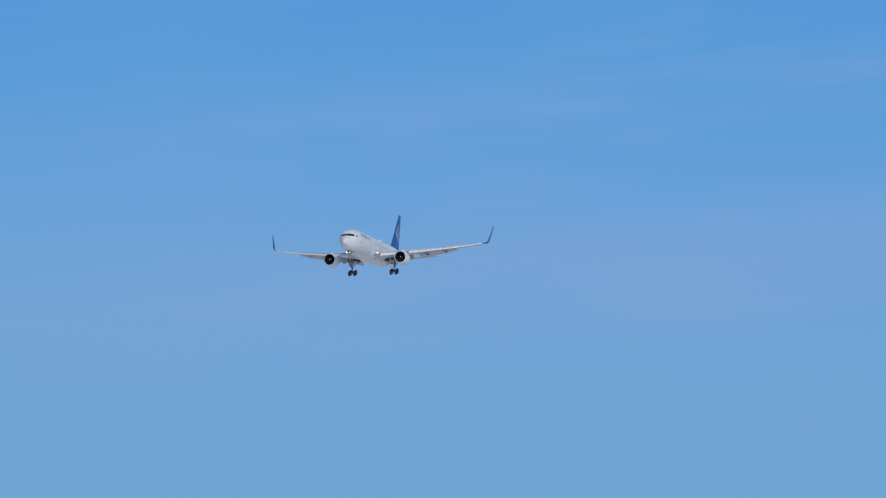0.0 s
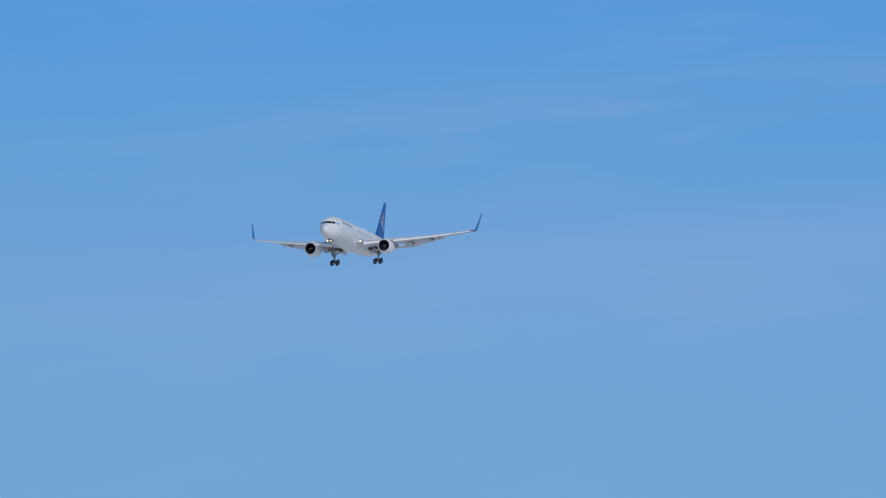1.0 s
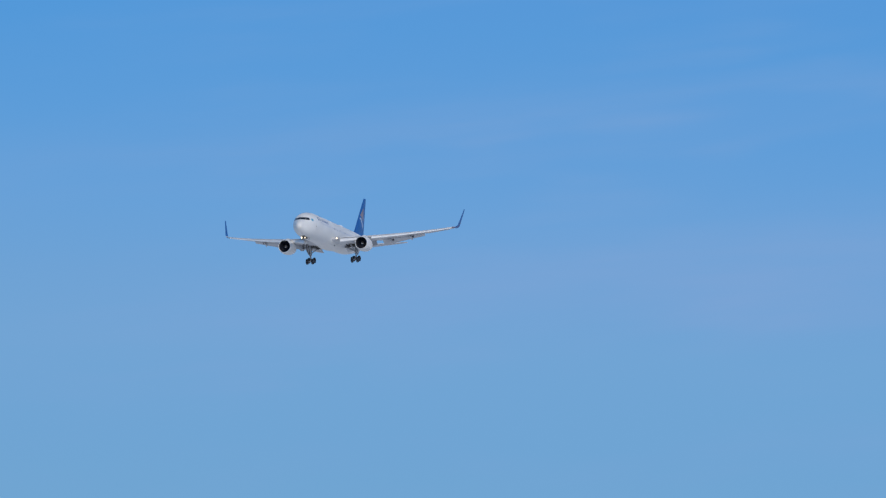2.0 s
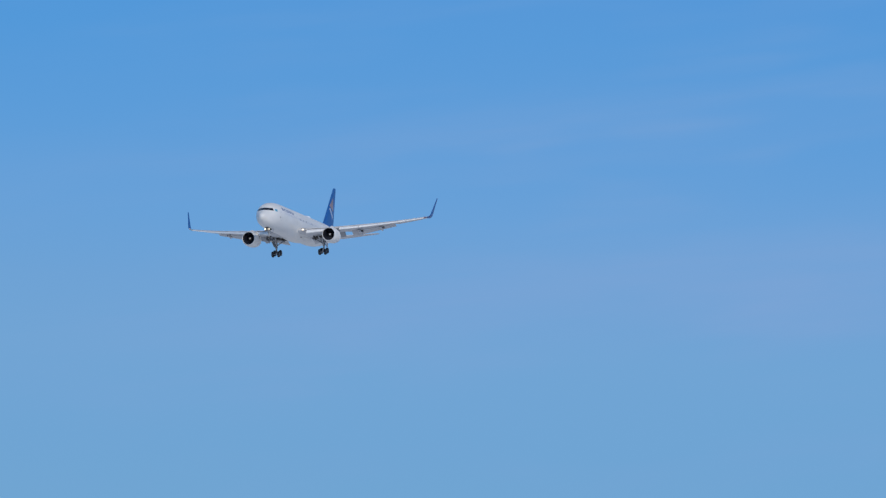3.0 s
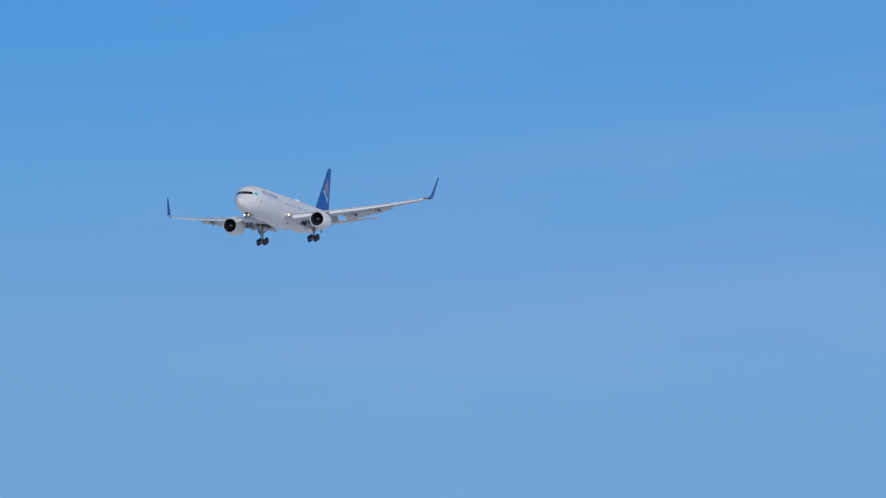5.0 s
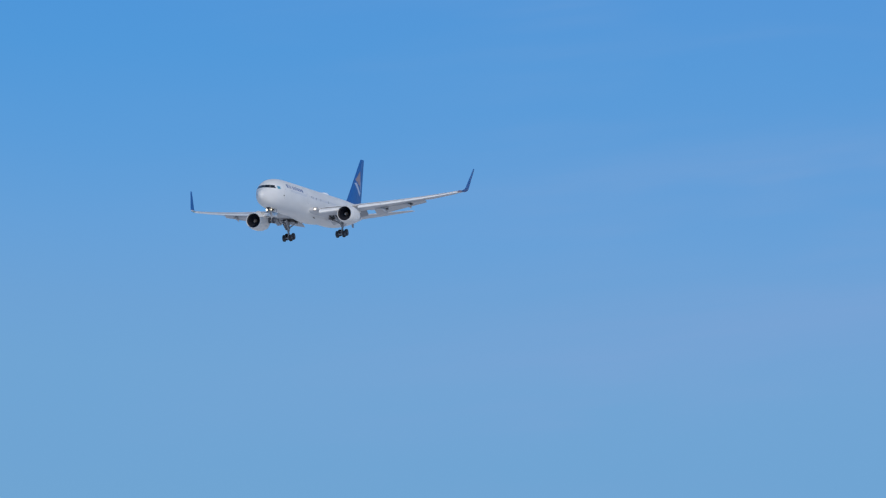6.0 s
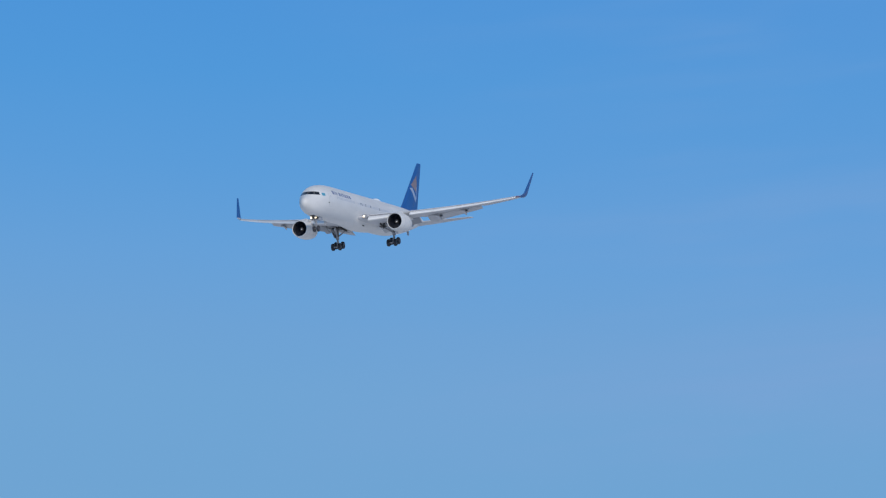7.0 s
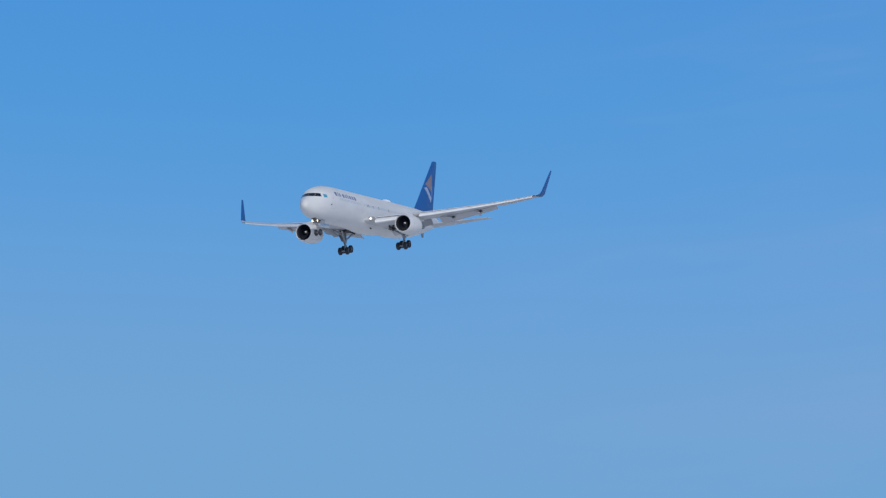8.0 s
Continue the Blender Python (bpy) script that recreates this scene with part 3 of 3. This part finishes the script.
def wheel(parent, centre, r, wide):
    t = part("wheel", tyre(bmesh.new(), centre, r, wide), RUBBER, parent, "black rubber tyre")
    bm = bmesh.new()
    w = wide / 2
    revolve(bm, centre, [(-w * 0.70, 0.02), (-w * 0.72, r * 0.18), (-w * 0.45, r * 0.25), (-w * 0.5, r * 0.45), (-w * 0.8, r * 0.55), (w * 0.8, r * 0.55), (w * 0.5, r * 0.45), (w * 0.45, r * 0.25), (w * 0.72, r * 0.18), (w * 0.70, 0.02)], 20, "y", caps=True)
    part("hub", bm, HUB, parent, "grey metal wheel hub")


def plate(bm, pts, thick):
    """A thick flat door from a planar outline."""
    p = [Vector(q) for q in pts]
    n = (p[1] - p[0]).cross(p[2] - p[0]).normalized() * thick / 2
    return loft(bm, [[q + n for q in p], [q - n for q in p]])


def build_nose_gear():
    s, z = 5.07, -4.38
    bm = bmesh.new()
    tube(bm, at(s - 0.25, 0, -2.2), at(s, 0, z + 0.75), 0.15)
    tube(bm, at(s - 0.06, 0, z + 0.8), at(s, 0, z), 0.09)
    tube(bm, at(s, -0.38, z), at(s, 0.38, z), 0.07)
    gear = part("nose_gear", bm, STEEL, plane, "grey nose gear leg")
    bm = bmesh.new()
    for y in (-0.22, 0.22):
        tube(bm, at(s - 1.5, y * 1.3, -2.35), at(s - 0.08, y * 0.5, z + 0.95), 0.06)
    part("drag_brace", bm, STEEL, gear)
    bm = bmesh.new()
    tube(bm, at(s + 0.12, 0, z + 0.85), at(s + 0.42, 0, z + 0.5), 0.05)
    tube(bm, at(s + 0.42, 0, z + 0.5), at(s + 0.1, 0, z + 0.08), 0.05)
    part("torque_link", bm, STEEL, gear)
    for y in (-0.33, 0.33):
        wheel(gear, at(s, y, z), 0.47, 0.34)
    for y in (-0.34, 0.34):
        part("taxi_light", revolve(bmesh.new(), at(s - 0.52, y - 0.24, -2.66), [(-0.08, 0.03), (-0.06, 0.13), (0.0, 0.18), (0.18, 0.14)], 18, caps=True), LAMP, gear, "lit nose gear lamp")
    bm = bmesh.new()
    box(bm, at(s - 0.26, -0.12, -2.68), (0.36, 1.0, 0.46), 0.06)
    part("lamp_bracket", bm, DARK, gear, "dark lamp bracket")
    for y in (-0.62, 0.62):
        part("gear_door", plate(bmesh.new(), (at(4.7, y, -2.45), at(6.1, y, -2.55), at(6.1, y * 1.15, -3.0), at(4.75, y * 1.15, -2.95)), 0.05), STEEL, gear, "grey open gear door", smooth=False)
    patch_bm = patch(bmesh.new(), lambda a, b, o: hull(a, radians(-90 + b), o + 0.012), ((3.25, -11), (6.2, -10), (6.2, 10), (3.25, 11)), 6, 4, 0.03)
    part("gear_well", patch_bm, DARK, gear, "dark open wheel well")


def build_main_gear(side):
    s, y, z = 26.6, 4.72 * side, -4.76
    top = at(s + 0.35, 4.95 * side, -1.9)
    foot = at(s, y, z)
    bm = bmesh.new()
    tube(bm, top, top.lerp(foot, 0.62), 0.34, 0.27)
    tube(bm, top.lerp(foot, 0.6), foot, 0.16)
    gear = part("main_gear", bm, STEEL, plane, "grey main gear leg")
    tilt = Matrix.Translation(foot) @ Matrix.Rotation(radians(15.5), 4, "Y")   # front wheels low
    bm = bmesh.new()
    tube(bm, tilt @ Vector((0.78, 0, 0)), tilt @ Vector((-0.78, 0, 0)), 0.13)
    for x in (0.71, -0.71):
        tube(bm, tilt @ Vector((x, -0.62, 0)), tilt @ Vector((x, 0.62, 0)), 0.09)
    part("bogie_beam", bm, STEEL, gear)
    for x in (0.71, -0.71):
        for d in (-0.57, 0.57):
            wheel(gear, tilt @ Vector((x, d, 0)), 0.585, 0.44)
    bm = bmesh.new()
    tube(bm, top.lerp(foot, 0.50), at(s - 0.1, 3.1 * side, -2.25), 0.11)
    part("side_brace", bm, STEEL, gear)
    bm = bmesh.new()
    tube(bm, top.lerp(foot, 0.58), at(s - 2.2, 4.3 * side, -2.0), 0.13)
    part("drag_brace", bm, STEEL, gear)
    bm = bmesh.new()
    tube(bm, at(24.1, 3.55 * side, -2.02), at(26.6, 3.15 * side, -2.42), 0.13)
    tube(bm, at(24.5, 3.9 * side, -2.0), at(24.9, 4.75 * side, -2.05), 0.11)
    part("retraction_strut", bm, DARK, gear, "dark retraction strut in the open well")
    bm = bmesh.new()
    tube(bm, top.lerp(foot, 0.6) + Vector((-0.2, 0, 0)), top.lerp(foot, 0.78) + Vector((-0.5, 0, 0)), 0.055)
    tube(bm, top.lerp(foot, 0.78) + Vector((-0.5, 0, 0)), foot + Vector((-0.15, 0, 0.2)), 0.055)
    part("torque_link", bm, STEEL, gear)
    o = 0.42 * side
    part("gear_door", plate(bmesh.new(), (at(s - 0.6, y + o + 0.75 * side, -1.75), at(s + 1.1, y + o + 0.75 * side, -1.75), at(s + 0.75, y + o, -3.45), at(s - 0.35, y + o, -3.45)), 0.07), GREY, gear, "grey leg door", smooth=False)
    part("gear_well", plate(bmesh.new(), (at(s - 0.9, 2.7 * side, -2.28), at(s + 1.0, 2.7 * side, -2.35), at(s + 1.0, 5.2 * side, -1.98), at(s - 0.9, 5.2 * side, -1.9)), 0.05), DARK, gear, "dark open wheel well", smooth=False)


def flat_foil(le, chord, at_point, thick):
    return [at_point(le + u * chord, w * chord) for u, w in foil(12, thick, 0, 1, 0.0)]


FIN = [(1.6, 41.2, 51.2), (2.55, 43.4, 51.35), (3.4, 44.4, 51.5), (10.47, 51.6, 53.8), (10.92, 52.05, 53.9), (11.04, 52.5, 53.85)]


def fin_edge(z):
    rows = FIN
    for a, b in zip(rows, rows[1:]):
        if a[0] <= z <= b[0]:
            u = (z - a[0]) / (b[0] - a[0])
            return a[1] + (b[1] - a[1]) * u, a[2] + (b[2] - a[2]) * u
    return rows[-1][1:]


def fin_skin(s, z, side, out):
    le, te = fin_edge(z)
    c = te - le
    u = max(0.0, min(1.0, (s - le) / c))
    t = 5 * 0.10 * (0.2969 * math.sqrt(u) - 0.126 * u - 0.3516 * u**2 + 0.2843 * u**3 - 0.1015 * u**4) + 0.0015
    return at(s, side * (t * c + out), z)


def build_tail():
    bm = bmesh.new()
    loft(bm, [flat_foil(a, b - a, lambda s, w: at(s, w, z), 0.10) for z, a, b in FIN])
    fin = part("tail_fin", bm, BLUE, plane, "blue tail fin with orange and pale emblem", sharp=50)
    # rudder gap on both sides
    for side in (1, -1):
        bm = bmesh.new()
        patch(bm, lambda a, b, o: fin_skin(a, b, side, o + 0.006), ((48.7, 3.3), (48.76, 3.3), (52.95, 10.6), (52.89, 10.6)), 1, 8, 0.012)
        part("rudder_gap", bm, NAVY, fin)
        # emblem: plain orange kite over a pale sweep
        part("emblem", patch(bmesh.new(), lambda a, b, o: fin_skin(a, b, side, o + 0.01), ((48.35, 7.0), (50.75, 5.95), (51.2, 7.3), (51.15, 8.85)), 6, 6, 0.016), ORANGE, fin, "orange emblem patch")
        part("emblem", patch(bmesh.new(), lambda a, b, o: fin_skin(a, b, side, o + 0.01), ((51.05, 6.9), (51.2, 6.9), (51.0, 4.9), (50.9, 4.9)), 1, 6, 0.016), PALE, fin, "thin pale emblem line")
        part("emblem", patch(bmesh.new(), lambda a, b, o: fin_skin(a, b, side, o + 0.01), ((47.75, 6.42), (48.75, 6.55), (50.75, 5.0), (50.35, 4.3)), 3, 12, 0.016), PALE, fin, "pale emblem sweep")
    for side in (1, -1):
        rows = []
        for y, le, te, z in ((0.4, 44.9, 51.3, 0.34), (1.5, 45.8, 51.5, 0.48), (8.75, 51.4, 53.35, 1.34), (9.1, 51.8, 53.4, 1.38), (9.17, 52.2, 53.3, 1.39)):
            rows.append(flat_foil(le, te - le, lambda s, w: at(s, y * side, z + w + (le + 1.0 - s) * -0.02), 0.08))
        stab = part("tailplane", loft(bmesh.new(), rows), GREY, plane, "light grey tailplane", sharp=50)
        rows = []
        for y, le, te, z in ((2.0, 49.9, 51.75, 0.53), (8.5, 52.65, 53.42, 1.31)):
            rows.append(flat_foil(le, te - le, lambda s, w: at(s, y * side, z + w + (s - le) * 0.04), 0.12))
        part("elevator", loft(bmesh.new(), rows), GREY, stab)


fuselage = build_fuselage()
wings = [build_wing(1), build_wing(-1)]
engines = [build_engine(1), build_engine(-1)]
build_nose_gear()
build_main_gear(1)
build_main_gear(-1)
build_tail()


def build_cabin_windows():
    """Panes along both sides, on one shared mesh a side."""
    for side in (1, -1):
        bm = bmesh.new()
        patch(bm, lambda a, b, o: hull_sz(20.0 + a, b, side, o + 0.008) - at(20.0, 0, 0), ((-0.13, 0.42), (0.13, 0.42), (0.13, 0.80), (-0.13, 0.80)), 1, 2, 0.02)
        first = part("cabin_window", bm, PANE, fuselage, smooth=False)
        h0 = hull_sz(20.0, 0.6, 1, 0.0).y
        dark = first.data.copy()
        dark.materials[0] = SHADE
        first.location = at(8.4, side * (hull_sz(8.4, 0.6, 1, 0.0).y - h0), 0)
        for k in range(1, 61):
            s = 8.4 + 0.56 * k
            if 15.9 < s < 17.2 or 32.7 < s < 34.0:
                continue
            o = first.copy()
            scene.collection.objects.link(o)
            if k in (15, 18, 19, 22, 26, 33):     # blinds left up
                o.data = dark
            o.location = at(s, side * (hull_sz(s, 0.6, 1, 0.0).y - h0), 0)


build_cabin_windows()


def motions():
    # a straight, nearly level run at constant speed, the nose slowly lowering and the wings rocking a little
    rows = []
    for t, bank, pitch, yaw in ((0.0, -0.53, 1.925, -103.658), (0.5, -0.37, 1.945, -103.594), (1.0, -0.32, 1.960, -103.530), (1.5, -0.335, 1.952, -103.481),
                                (2.2, -0.22, 1.875, -103.443), (3.0, -0.01, 1.730, -103.422), (3.5, 0.09, 1.597, -103.427), (4.0, 0.17, 1.455, -103.434),
                                (4.5, 0.45, 1.235, -103.476), (5.2, 0.57, 0.965, -103.525), (6.0, 0.51, 0.605, -103.580), (6.5, 0.42, 0.370, -103.627),
                                (7.0, 0.43, 0.105, -103.684), (7.5, 0.56, -0.200, -103.760), (8.0, 0.54, -0.470, -103.822)):
        rows.append((t, pose(3.939 - 11.9683 * t, 935.058 - 38.7769 * t, 79.883 - 0.1216 * t, bank, -pitch, yaw)))
    walk(plane, rows)
    for turning in (ob for pair in engines for ob in pair):
        p = turning.location.copy()
        walk(turning, [(k / 10, pose(p.x, p.y, p.z, (k * 80) % 360)) for k in range(81)])


motions()
